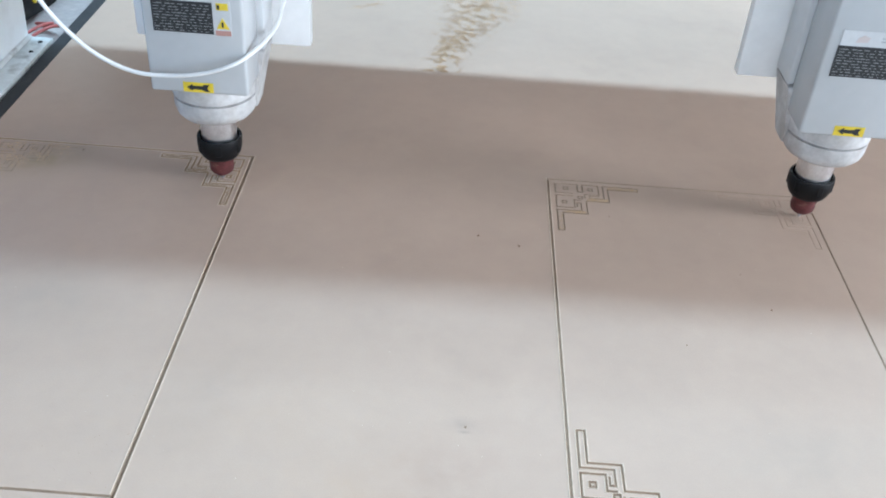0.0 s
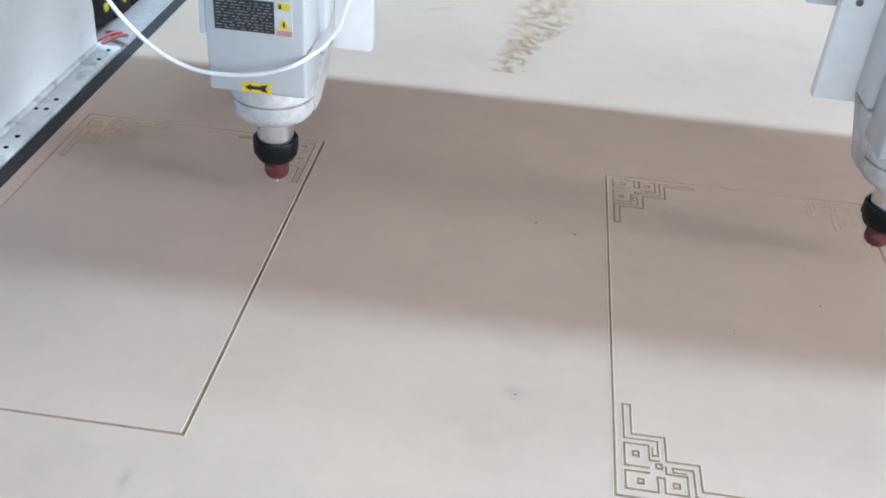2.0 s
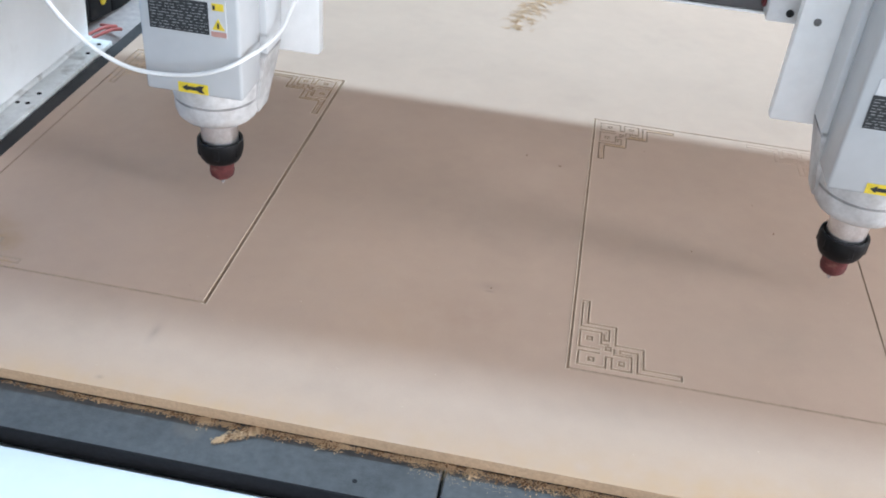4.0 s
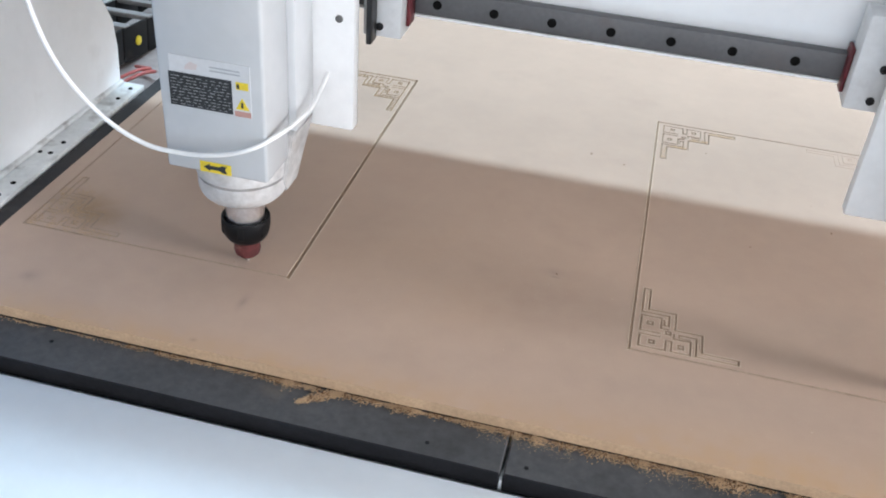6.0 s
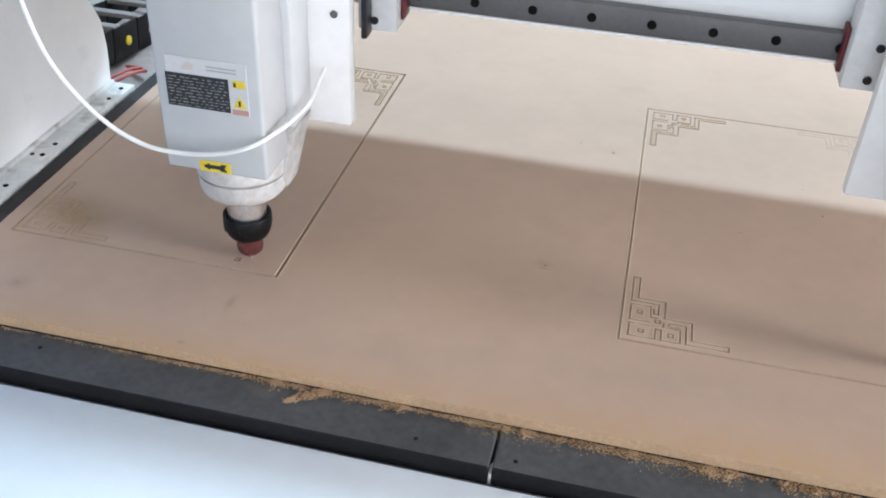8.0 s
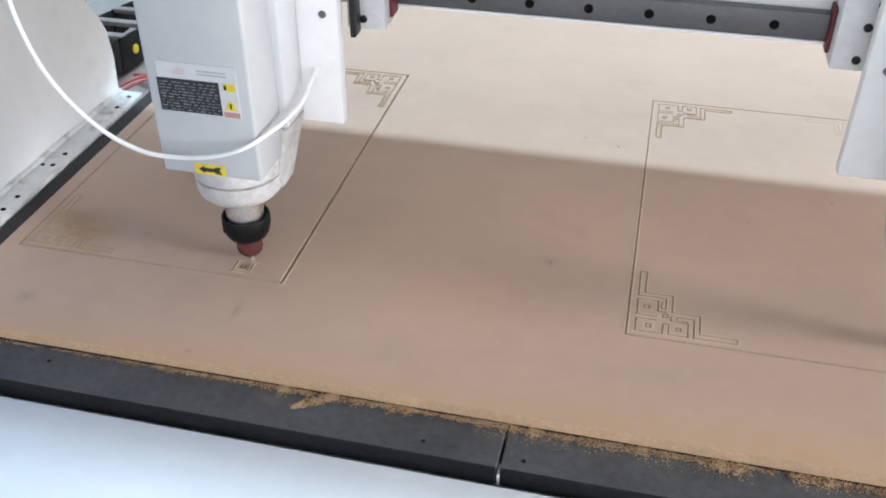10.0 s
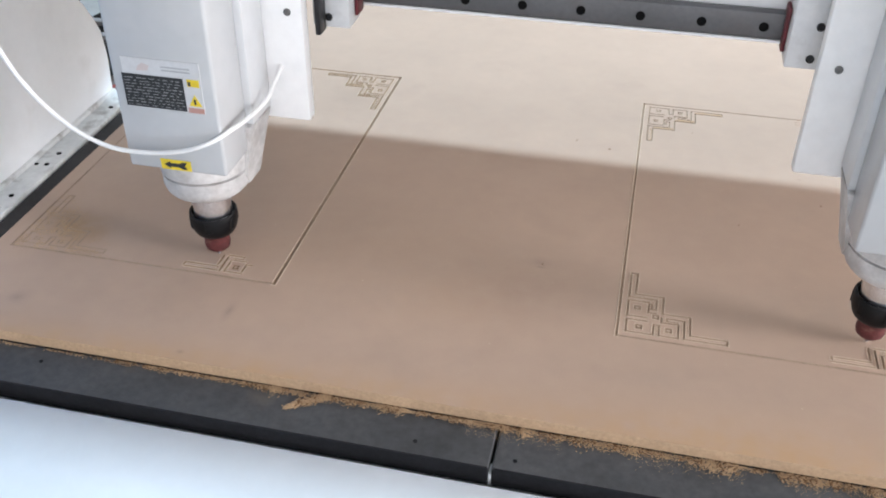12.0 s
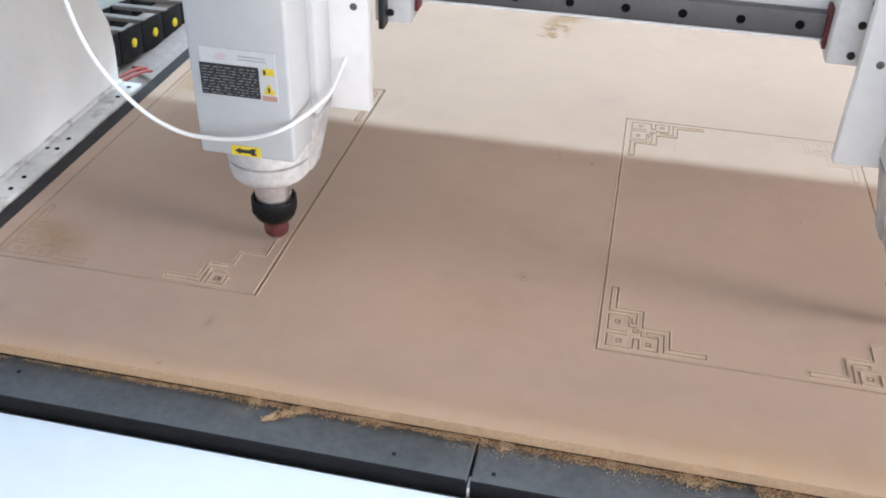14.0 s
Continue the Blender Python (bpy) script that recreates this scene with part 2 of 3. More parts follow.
def box(bm, x0, x1, y0, y1, z0, z1, bevel=0.0, seg=2):
    """An upright box with rounded edges, added to bm."""
    r = bmesh.ops.create_cube(bm, size=1)
    vs = r["verts"]
    bmesh.ops.scale(bm, vec=(x1 - x0, y1 - y0, z1 - z0), verts=vs)
    bmesh.ops.translate(bm, vec=((x0 + x1) / 2, (y0 + y1) / 2, (z0 + z1) / 2), verts=vs)
    if bevel:
        es = list({e for v in vs for e in v.link_edges})
        bmesh.ops.bevel(bm, geom=es, offset=bevel, segments=seg, profile=0.5, affect="EDGES")
    return bm


def lathe(bm, profile, seg=40, m=None):
    """A turned solid: profile rows of (radius, height)."""
    rings = []
    for r, z in profile:
        ring = [bm.verts.new((r * math.cos(2 * math.pi * k / seg), r * math.sin(2 * math.pi * k / seg), z)) for k in range(seg)]
        rings.append(ring)
    for a, b in zip(rings, rings[1:]):
        for k in range(seg):
            bm.faces.new((a[k], a[(k + 1) % seg], b[(k + 1) % seg], b[k]))
    bm.faces.new(list(reversed(rings[0])))
    bm.faces.new(rings[-1])
    if m is not None:
        bmesh.ops.transform(bm, matrix=m, verts=[v for ring in rings for v in ring])
    return bm


def extrude(bm, outline, m, depth):
    """A prism: outline rows of (a, b) in the plane of m, pushed along its z."""
    lo = [bm.verts.new(m @ Vector((a, b, 0))) for a, b in outline]
    hi = [bm.verts.new(m @ Vector((a, b, depth))) for a, b in outline]
    n = len(outline)
    bm.faces.new(list(reversed(lo)))
    bm.faces.new(hi)
    for k in range(n):
        bm.faces.new((lo[k], lo[(k + 1) % n], hi[(k + 1) % n], hi[k]))
    return bm


def tube(bm, pts, radius, seg=12, steps=8):
    """A round hose through the points, smoothed."""
    path = []
    P = [Vector(p) for p in pts]
    for i in range(len(P) - 1):
        a, b, c, d = P[max(i - 1, 0)], P[i], P[i + 1], P[min(i + 2, len(P) - 1)]
        for k in range(steps):
            u = k / steps
            path.append(0.5 * ((2 * b) + (c - a) * u + (2 * a - 5 * b + 4 * c - d) * u * u + (3 * b - a - 3 * c + d) * u ** 3))
    path.append(P[-1])
    rings = []
    for i, p in enumerate(path):
        t = (path[min(i + 1, len(path) - 1)] - path[max(i - 1, 0)]).normalized()
        s = t.cross(Vector((0, 0.3, 1))).normalized()
        q = t.cross(s)
        rings.append([bm.verts.new(p + radius * (math.cos(2 * math.pi * k / seg) * s + math.sin(2 * math.pi * k / seg) * q)) for k in range(seg)])
    for a, b in zip(rings, rings[1:]):
        for k in range(seg):
            bm.faces.new((a[k], a[(k + 1) % seg], b[(k + 1) % seg], b[k]))
    bm.faces.new(rings[0])
    bm.faces.new(list(reversed(rings[-1])))
    return bm


def mesh_of(name, bm, mats, smooth=True):
    bmesh.ops.recalc_face_normals(bm, faces=bm.faces)
    me = bpy.data.meshes.new(name)
    bm.to_mesh(me)
    bm.free()
    for m in mats if isinstance(mats, (list, tuple)) else (mats,):
        me.materials.append(m)
    if smooth:
        me.polygons.foreach_set("use_smooth", [True] * len(me.polygons))
        me.set_sharp_from_angle(angle=radians(32))
    return me


def part(name, bm, mats, parent=None, label=""):
    """Links a bmesh as one mesh object under a thing or a part."""
    ob = new(name, mesh_of(name, bm, mats))
    if parent is not None:
        ob.parent = parent
    if label:
        ob["label"] = label
    return ob


def thing(name, label, category, m=None, group="", kind=""):
    ob = new(name)
    ob.empty_display_size = 0.05
    if m is not None:
        ob.matrix_world = m
    return tagged(ob, label, category, group, kind)


B = bmesh.new

# ---- the hall: unseen, its openings made to hold the lamps ----


def hall():
    x0, x1, y0, y1, h = HALL
    t = 0.2
    tagged(part("floor", box(B(), x0 - t, x1 + t, y0 - t, y1 + t, -0.2, 0), CONCRETE), "grey concrete workshop floor", "floor", kind="structure")
    tagged(part("wall_west", box(B(), x0 - t, x0, y0, y1, 0, h), WALLPAINT), "plain pale painted workshop wall", "wall", kind="structure")
    tagged(part("wall_north", box(B(), x0 - t, x1 + t, y1, y1 + t, 0, h), WALLPAINT), "plain pale painted workshop wall", "wall", kind="structure")
    bm = B()
    box(bm, x1, x1 + t, y0, y1, 0, 1.65), box(bm, x1, x1 + t, y0, y1, 4.15, h)
    box(bm, x1, x1 + t, y0, -2.2, 1.65, 4.15), box(bm, x1, x1 + t, 0.6, y1, 1.65, 4.15)
    tagged(part("wall_east", bm, WALLPAINT), "pale workshop wall with a long window opening", "wall", kind="structure")
    bm = B()
    box(bm, x0 - t, -1.0, y0 - t, y0, 0, h), box(bm, 3.6, x1 + t, y0 - t, y0, 0, h)
    box(bm, -1.0, 3.6, y0 - t, y0, 3.8, h), box(bm, -1.0, 3.6, y0 - t, y0, 0, 0.6)
    tagged(part("wall_south", bm, WALLPAINT), "unseen pale workshop wall, opened for the added fill lamp", "wall", kind="structure")
    a, b, c, d = SKYLIGHT
    bm = B()
    box(bm, x0 - t, x1 + t, y0 - t, c, h, h + t), box(bm, x0 - t, x1 + t, d, y1 + t, h, h + t)
    box(bm, x0 - t, a, c, d, h, h + t), box(bm, b, x1 + t, c, d, h, h + t)
    tagged(part("ceiling", bm, ROOF), "grey sheet roof with a long skylight opening", "ceiling", kind="structure")


hall()

# ---- the engraved fret: centre lines in millimetres from a panel's corner ----
OUTER = [(75, 9), (113, 9), (113, 16), (75, 16), (75, 46), (46, 46), (46, 75), (16, 75), (16, 113), (9, 113), (9, 75)]
INNER = [(75, 9), (69, 9), (69, 39), (51, 39), (51, 34), (62, 34)]
BOX_C = [(45, 39), (45, 31), (63, 31), (63, 9), (43, 9), (43, 26), (37, 26), (37, 9), (9, 9), (9, 30), (30, 30)]
BOX_A = [(39, 45), (31, 45), (31, 63), (9, 63), (9, 36), (30, 36)]
INNER_A = [(9, 75), (9, 69), (39, 69), (39, 51), (34, 51), (34, 60)]
DOTS = [(53, 19), (19, 51), (22, 19), (39, 39)]
LINE = 2.2      # width of a fret line, mm
PANEL = (0.326, 0.547)
DEPTH = 0.0017
BURR = 0.0012    # width of the raised fuzz beside a cut


def segments(path):
    return list(zip(path, path[1:]))


def ring(c, r=2.6):
    x, y = c
    return [(x - r, y - r), (x + r, y - r), (x + r, y + r), (x - r, y + r), (x - r, y - r)]


def rect(a, b, w):
    (x0, y0), (x1, y1) = a, b
    return min(x0, x1) - w / 2, max(x0, x1) + w / 2, min(y0, y1) - w / 2, max(y0, y1) + w / 2


FRET = []
for path in (OUTER, INNER, BOX_C, BOX_A, INNER_A, *(ring(c) for c in DOTS)):
    FRET += [rect(a, b, LINE) for a, b in segments(path)]


def placed(r, corner, sx, sy):
    """A rectangle of the fret, in metres, at a corner that opens along sx, sy."""
    x0, x1, y0, y1 = (v * 0.001 for v in r)
    xa, xb = sorted((corner[0] + sx * x0, corner[0] + sx * x1))
    ya, yb = sorted((corner[1] + sy * y0, corner[1] + sy * y1))
    return xa, xb, ya, yb


PANELS = [(-PANEL[0], 0.0), (0.378, 0.707)]
SHEET = (-0.3465, 1.16, -0.141, 2.30)
THICK = 0.016     # bed top below the sheet's face
BOARD = 0.0125     # thickness of the sheet

# ---- materials of the bench, bed and sheet come first; the sheet is cut on a grid of the groove edges ----


def sheet():
    grooves = []      # x0, x1, y0, y1, depth, material slot; a deeper cut wins
    for n, (x0, x1) in enumerate(PANELS):
        y0, y1 = 0.0, PANEL[1]
        for k, x in enumerate((x0, x1)):
            clean = k != n
            w = (0.0038, 0.0026)[n] if clean else 0.0022
            grooves.append((x - w / 2, x + w / 2, y0 - w / 2, y1 + w / 2, *((0.0047 if n == 0 else 0.0018, 1) if clean else (0.0015, 3))))
        for y in (y0, y1):
            w, brown = 0.0028, n == 0 and y > 0.1
            grooves.append((x0 - w / 2, x1 + w / 2, y - w / 2, y + w / 2, 0.0020, 4 if brown else 3))
        for k, (cx, sx) in enumerate(((x0, 1), (x1, -1))):
            for cy, sy in ((y0, 1), (y1, -1)):
                dusty = k == n and not (n == 0 and k == 1)
                browned = cy > 0.1 and k != n
                if dusty and n and cy > 0.1:
                    cut = (0.0007, 0)
                elif dusty and (n == 0 or cy > 0.1):
                    cut = (0.0007, 3)
                elif browned:
                    cut = (0.0016, 4) if n == 0 else (DEPTH, 3)
                else:
                    cut = (DEPTH, 1) if n else (0.0042, 4)
                grooves += [(*placed(r, (cx, cy), sx, sy), *cut) for r in FRET]
    # V-shaped cuts: grid lines at each groove's edges and at its bottom
    X, Y = {SHEET[0], SHEET[1]}, {SHEET[2], SHEET[3]}
    for x0, x1, y0, y1, d, m in grooves:
        h = min(x1 - x0, y1 - y0) / 2
        X |= {round(v, 5) for v in (x0 - BURR, x0 - BURR / 2, x0, x0 + h, x1 - h, x1, x1 + BURR / 2, x1 + BURR)}
        Y |= {round(v, 5) for v in (y0 - BURR, y0 - BURR / 2, y0, y0 + h, y1 - h, y1, y1 + BURR / 2, y1 + BURR)}
    X, Y = np.array(sorted(X)), np.array(sorted(Y))
    deep = np.zeros((len(X), len(Y)))
    slot = np.zeros((len(X) - 1, len(Y) - 1), int)
    most = np.zeros(slot.shape)
    mx, my = (X[1:] + X[:-1]) / 2, (Y[1:] + Y[:-1]) / 2
    for x0, x1, y0, y1, d, m in grooves:
        h = min(x1 - x0, y1 - y0) / 2
        inside = np.minimum(np.minimum(X - x0, x1 - X)[:, None], np.minimum(Y - y0, y1 - Y)[None, :])
        deep = np.maximum(deep, d * np.clip(inside / h, 0, 1) * (inside > 2e-5))
        own = ((mx > x0) & (mx < x1))[:, None] & ((my > y0) & (my < y1))[None, :] & (most < d)
        most[own], slot[own] = d, m
    # raised fuzz along the clean cuts, but not where the corner is still being cut
    lip = np.zeros(deep.shape)
    for x0, x1, y0, y1, d, m in grooves:
        if m not in (1, 4) or any(b - 0.125 < x0 and x1 < b + 0.001 and y1 < 0.125 for a, b in PANELS):
            continue
        out = np.maximum(np.maximum(x0 - X, X - x1)[:, None], np.maximum(y0 - Y, Y - y1)[None, :])
        lip = np.maximum(lip, 0.00045 * np.clip(1 - np.abs(out - BURR / 2) / (BURR / 2), 0, 1))
    deep = np.where(deep > 1e-6, deep, -lip)
    raised = lip * (deep < 0)
    raised = np.maximum(np.maximum(raised[1:, 1:], raised[:-1, 1:]), np.maximum(raised[1:, :-1], raised[:-1, :-1]))
    slot[(slot == 0) & (raised > 1e-5)] = 5
    nx, ny = slot.shape
    verts = [(X[i], Y[j], -deep[i, j]) for i in range(nx + 1) for j in range(ny + 1)]
    faces = [(i * (ny + 1) + j, (i + 1) * (ny + 1) + j, (i + 1) * (ny + 1) + j + 1, i * (ny + 1) + j + 1) for i in range(nx) for j in range(ny)]
    mats = [int(v) for v in slot.ravel()]
    x0, x1, y0, y1 = SHEET
    rim = [(x0, y0), (x1, y0), (x1, y1), (x0, y1)]
    k = len(verts)
    verts += [(x, y, 0.0) for x, y in rim] + [(x, y, -BOARD) for x, y in rim]
    for a in range(4):
        b = (a + 1) % 4
        faces.append((k + a, k + 4 + a, k + 4 + b, k + b))
        mats.append(2)
    faces.append((k + 7, k + 6, k + 5, k + 4))
    mats.append(2)
    me = bpy.data.meshes.new("wood_panel")
    me.from_pydata(verts, [], faces)
    for m in (MDF, MDF_CUT, MDF_EDGE, MDF_DUSTY, MDF_BROWN, MDF_FUZZ):
        me.materials.append(m)
    me.polygons.foreach_set("material_index", mats)
    ob = new("wood_panel", me)
    ob.location = (0, 0, S)
    return tagged(ob, "beige fibreboard sheet with fret corners engraved, lying on the router bed", "wood panel")


board = sheet()
MOVES = []     # (object, rows), keyed at the end


def plugs():
    """The wood still standing in the fret corner that the tools cut: it goes down piece by piece as each tool passes."""
    jobs = []
    ringc = ring(DOTS[0])
    jobs += [(ringc, 6.9, 8.0)]
    jobs += [(BOX_C[1:7], 8.3, 9.5)]
    jobs += [(INNER[::-1], 9.6, 10.75)]
    clock = [10.8, 11.05, 11.15, 11.72, 12.1, 12.55, 13.0, 13.5, 14.1]
    for k in range(8):
        jobs.append(([OUTER[k], OUTER[k + 1]], clock[k], clock[k + 1]))
    cut = []
    for path, t0, t1 in jobs:
        segs = segments(path)
        total = sum(abs(a[0] - b[0]) + abs(a[1] - b[1]) for a, b in segs)
        run = 0
        for a, b in segs:
            n = max(1, round((abs(a[0] - b[0]) + abs(a[1] - b[1])) / 8))
            for k in range(n):
                p = (a[0] + (b[0] - a[0]) * k / n, a[1] + (b[1] - a[1]) * k / n)
                q = (a[0] + (b[0] - a[0]) * (k + 1) / n, a[1] + (b[1] - a[1]) * (k + 1) / n)
                run += abs(p[0] - q[0]) + abs(p[1] - q[1])
                cut.append((p, q, t0 + (t1 - t0) * run / total))
    never = []
    for path in (OUTER[8:], BOX_C[6:], BOX_C[:2], BOX_A, INNER_A, *(ring(c) for c in DOTS[1:])):
        never += segments(path)
    taken = np.zeros((1300, 1300), np.int32)     # tenths of a millimetre

    def cells(a, b):
        x0, x1, y0, y1 = rect(a, b, LINE)
        return round(x0 * 10), round(x1 * 10), round(y0 * 10), round(y1 * 10)

    pieces = [(a, b, t) for a, b, t in cut] + [(a, b, None) for a, b in never]
    for n, (x0, x1) in enumerate(PANELS):
        taken[:] = 0
        for k, (a, b, t) in enumerate(pieces):
            u0, u1, v0, v1 = cells(a, b)
            free = taken[u0:u1, v0:v1] == 0
            taken[u0:u1, v0:v1][free] = k + 1
        for k, (a, b, t) in enumerate(pieces):
            u0, u1, v0, v1 = cells(a, b)
            mine = taken[u0:u1, v0:v1] == k + 1
            if not mine.any():
                continue
            us, vs = np.where(mine)
            r = ((u0 + us.min()) / 10, (u0 + us.max() + 1) / 10, (v0 + vs.min()) / 10, (v0 + vs.max() + 1) / 10)
            xa, xb, ya, yb = placed(r, (x1, 0.0), -1, 1)
            bm = box(B(), xa, xb, ya, yb, -0.006, 0.0)
            ob = part("uncut_wood", bm, MDF, board)
            if t is not None and t < 14.05:
                up, down = pose(0, 0, 0), pose(0, 0, -0.0058)
                MOVES.append((ob, [(0, up), (t - 0.1, up), (t + 0.05, down), (14.3, down)]))
                if t < 8.1:
                    continue
                # the fuzz that the cutter throws up on both sides of its way
                bm = B()
                along = abs(a[0] - b[0]) > abs(a[1] - b[1])
                for lo in (True, False):
                    if along:
                        y0 = ya - BURR if lo else yb
                        extrude(bm, [(0, 0), (BURR, 0), (BURR / 2, 0.0008)], Matrix(((0, 0, 1, xa), (1, 0, 0, y0), (0, 1, 0, 0), (0, 0, 0, 1))), xb - xa)
                    else:
                        x0 = xa - BURR if lo else xb
                        extrude(bm, [(0, 0), (BURR, 0), (BURR / 2, 0.0008)], Matrix(((1, 0, 0, x0), (0, 0, 1, ya), (0, 1, 0, 0), (0, 0, 0, 1))), yb - ya)
                fuzz = part("burr", bm, MDF_FUZZ, board)
                low, high = pose(0, 0, -0.0012), pose(0, 0, 0)
                MOVES.append((fuzz, [(0, low), (t - 0.1, low), (t + 0.05, high), (14.3, high)]))


plugs()


# ---- the machine bed ----


def bed():
    base = thing("router_bed", "white steel router bed with dark board strips on top", "machine bed")
    z = S - THICK
    # white frame skin below the boards
    part("frame_skin", box(B(), -0.42, 1.5, -0.56, -0.2030, z - 0.056, z - 0.0145, 0.0015), FRAME_WHITE, base, "white painted sheet steel apron")
    part("frame_body", box(B(), -0.36, 1.48, -0.54, 2.5, 0.12, z - 0.0565, 0.01), FRAME_WHITE, base)
    for x in (-0.3, 1.4):
        for y in (-0.44, 0.9, 2.3):
            part("leg", box(B(), x - 0.05, x + 0.05, y - 0.05, y + 0.05, 0, 0.119, 0.004), FRAME_WHITE, base)
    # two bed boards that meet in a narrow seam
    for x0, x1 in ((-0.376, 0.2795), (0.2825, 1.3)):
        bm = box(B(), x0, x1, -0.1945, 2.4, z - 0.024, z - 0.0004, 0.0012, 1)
        me = mesh_of("bed_board", bm, (BED, BED_SHADED))
        # front faces get the darker copy: their shade is put into the colour
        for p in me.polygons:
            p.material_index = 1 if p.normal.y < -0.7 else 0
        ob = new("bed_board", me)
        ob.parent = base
    part("spacer", box(B(), 0.2797, 0.2823, -0.1935, -0.18, z - 0.0238, z - 0.010), FRAME_WHITE, base)
    # dark sheet added to draw the shade in the gap under the panel
    part("gap_shade", box(B(), -0.3440, 1.155, -0.1390, 2.29, z - 0.0002, z + 0.0033), BED_SHADED, base, "thin dark sheet standing in for the shaded gap under the panel")
    part("edge_strip", box(B(), -0.3695, -0.3475, -0.200, 2.39, z - 0.0002, S - 0.0015, 0.001, 1), STRIP, base, "black rubber edge strip")
    for x, y in ((0.302, -0.181), (0.207, -0.178), (-0.193, -0.159), (0.62, -0.178)):
        part("screw_hole", lathe(B(), [(0.0022, 0), (0.0022, 0.0004)], 12, pose(x, y, z - 0.0003)), BED_SHADED, base)
    # flank beside the sheet: rail housing on which the gantry runs
    part("rail_housing", box(B(), -0.62, -0.3775, -0.148, 2.5, z - 0.30, z - 0.010, 0.003), FLANK, base, "dusty pinkish grey rail housing")
    return base


FLANK = material("dusty_flank", (0.42, 0.36, 0.34), 0.75, scales=((8.0, 0.15), (90.0, 0.12)), bump=0.25)
bed()

# ---- the gantry: beam, rail, upright, foot, drag chain ----


def bolt(bm, x, y, z, r=0.0045, d=0.003):
    """A socket screw head that faces forward."""
    lathe(bm, [(r, 0), (r, d * 0.8), (r * 0.85, d), (r * 0.5, d), (r * 0.5, d * 0.3)], 14, pose(x, y, z, 90, 0, 0))


def gantry():
    g = thing("gantry", "white router gantry with a steel rail and blue-covered upright", "gantry", pose(0, 0, S))
    # beam
    part("beam", box(B(), -0.40, 1.42, 0.150, 0.454, 0.262, 0.66, 0.006), PAINT, g, "white painted steel beam")
    part("beam_lip", box(B(), -0.40, 1.42, 0.134, 0.149, 0.2625, 0.2655, 0.001), PLATE, g)
    # rail with counterbored holes, 60 mm apart
    bm = B()
    box(bm, -0.395, 1.41, 0.134, 0.1495, 0.266, 0.2935, 0.002)
    rail = part("rail", bm, RAIL, g, "dark ground steel linear rail with bolt holes")
    for k in range(30):
        bm = B()
        lathe(bm, [(0.0049, 0), (0.0049, 0.0008), (0.0036, 0.0008), (0.0036, 0.0003)], 18, pose(0.4192 - 0.061 * 13 + 0.061 * k, 0.1342, 0.2788, 90, 0, 0))
        part("bolt_hole", bm, HOLE, rail)
    part("upper_rail", box(B(), -0.395, 1.41, 0.134, 0.1495, 0.60, 0.6275, 0.002), RAIL, g)
    # upright plate on the near flank, rounded to the front at its top
    out = [(-0.30, -0.01), (0.350, -0.01), (0.354, 0.06), (0.352, 0.10), (0.340, 0.125), (0.321, 0.15), (0.29, 0.19), (0.25, 0.24), (0.23, 0.30), (0.23, 0.66), (-0.30, 0.66)]
    face = Matrix(((0, 0, 1, -0.425), (1, 0, 0, 0), (0, 1, 0, 0), (0, 0, 0, 1)))
    bm = extrude(B(), out, face, 0.018)
    bmesh.ops.bevel(bm, geom=list(bm.edges), offset=0.002, segments=2, affect="EDGES")
    part("upright", bm, PAINT, g, "white painted steel upright")
    blue = [(-0.299, -0.005), (-0.14, 0.02), (0.0, 0.142), (0.05, 0.158), (0.10, 0.201), (0.16, 0.30), (0.16, 0.65), (-0.299, 0.65)]
    bm = extrude(B(), blue, Matrix.Translation((0.0185, 0, 0)) @ face, 0.003)
    part("side_cover", bm, BLUE, g, "blue painted side cover")
    part("upright", box(B(), 1.422, 1.46, 0.33, 0.446, -0.01, 0.66, 0.002), PAINT, g)
    weld = B()
    tube(weld, [(-0.4055, -0.29 + 0.04 * k, 0.0055 + 0.0006 * math.sin(2.3 * k)) for k in range(17)], 0.0045, 8, 4)
    part("weld", weld, FOOT, g, "painted weld seam")
    # foot with screw holes
    foot = part("foot", box(B(), -0.4100, -0.3715, -0.30, 0.354, -0.006, 0.004, 0.001), FOOT, g, "scuffed grey steel foot plate")
    for y in (0.335, 0.300, 0.16, 0.13, 0.05, 0.02, -0.09, -0.12):
        part("screw_hole", lathe(B(), [(0.0034, 0), (0.0034, 0.0006)], 14, pose(-0.3835, y, 0.004)), HOLE, foot)
    for y in (0.128, -0.02):
        part("screw_hole", lathe(B(), [(0.003, 0), (0.003, 0.0006)], 12, pose(-0.397, y, 0.004)), HOLE, foot)
    return g


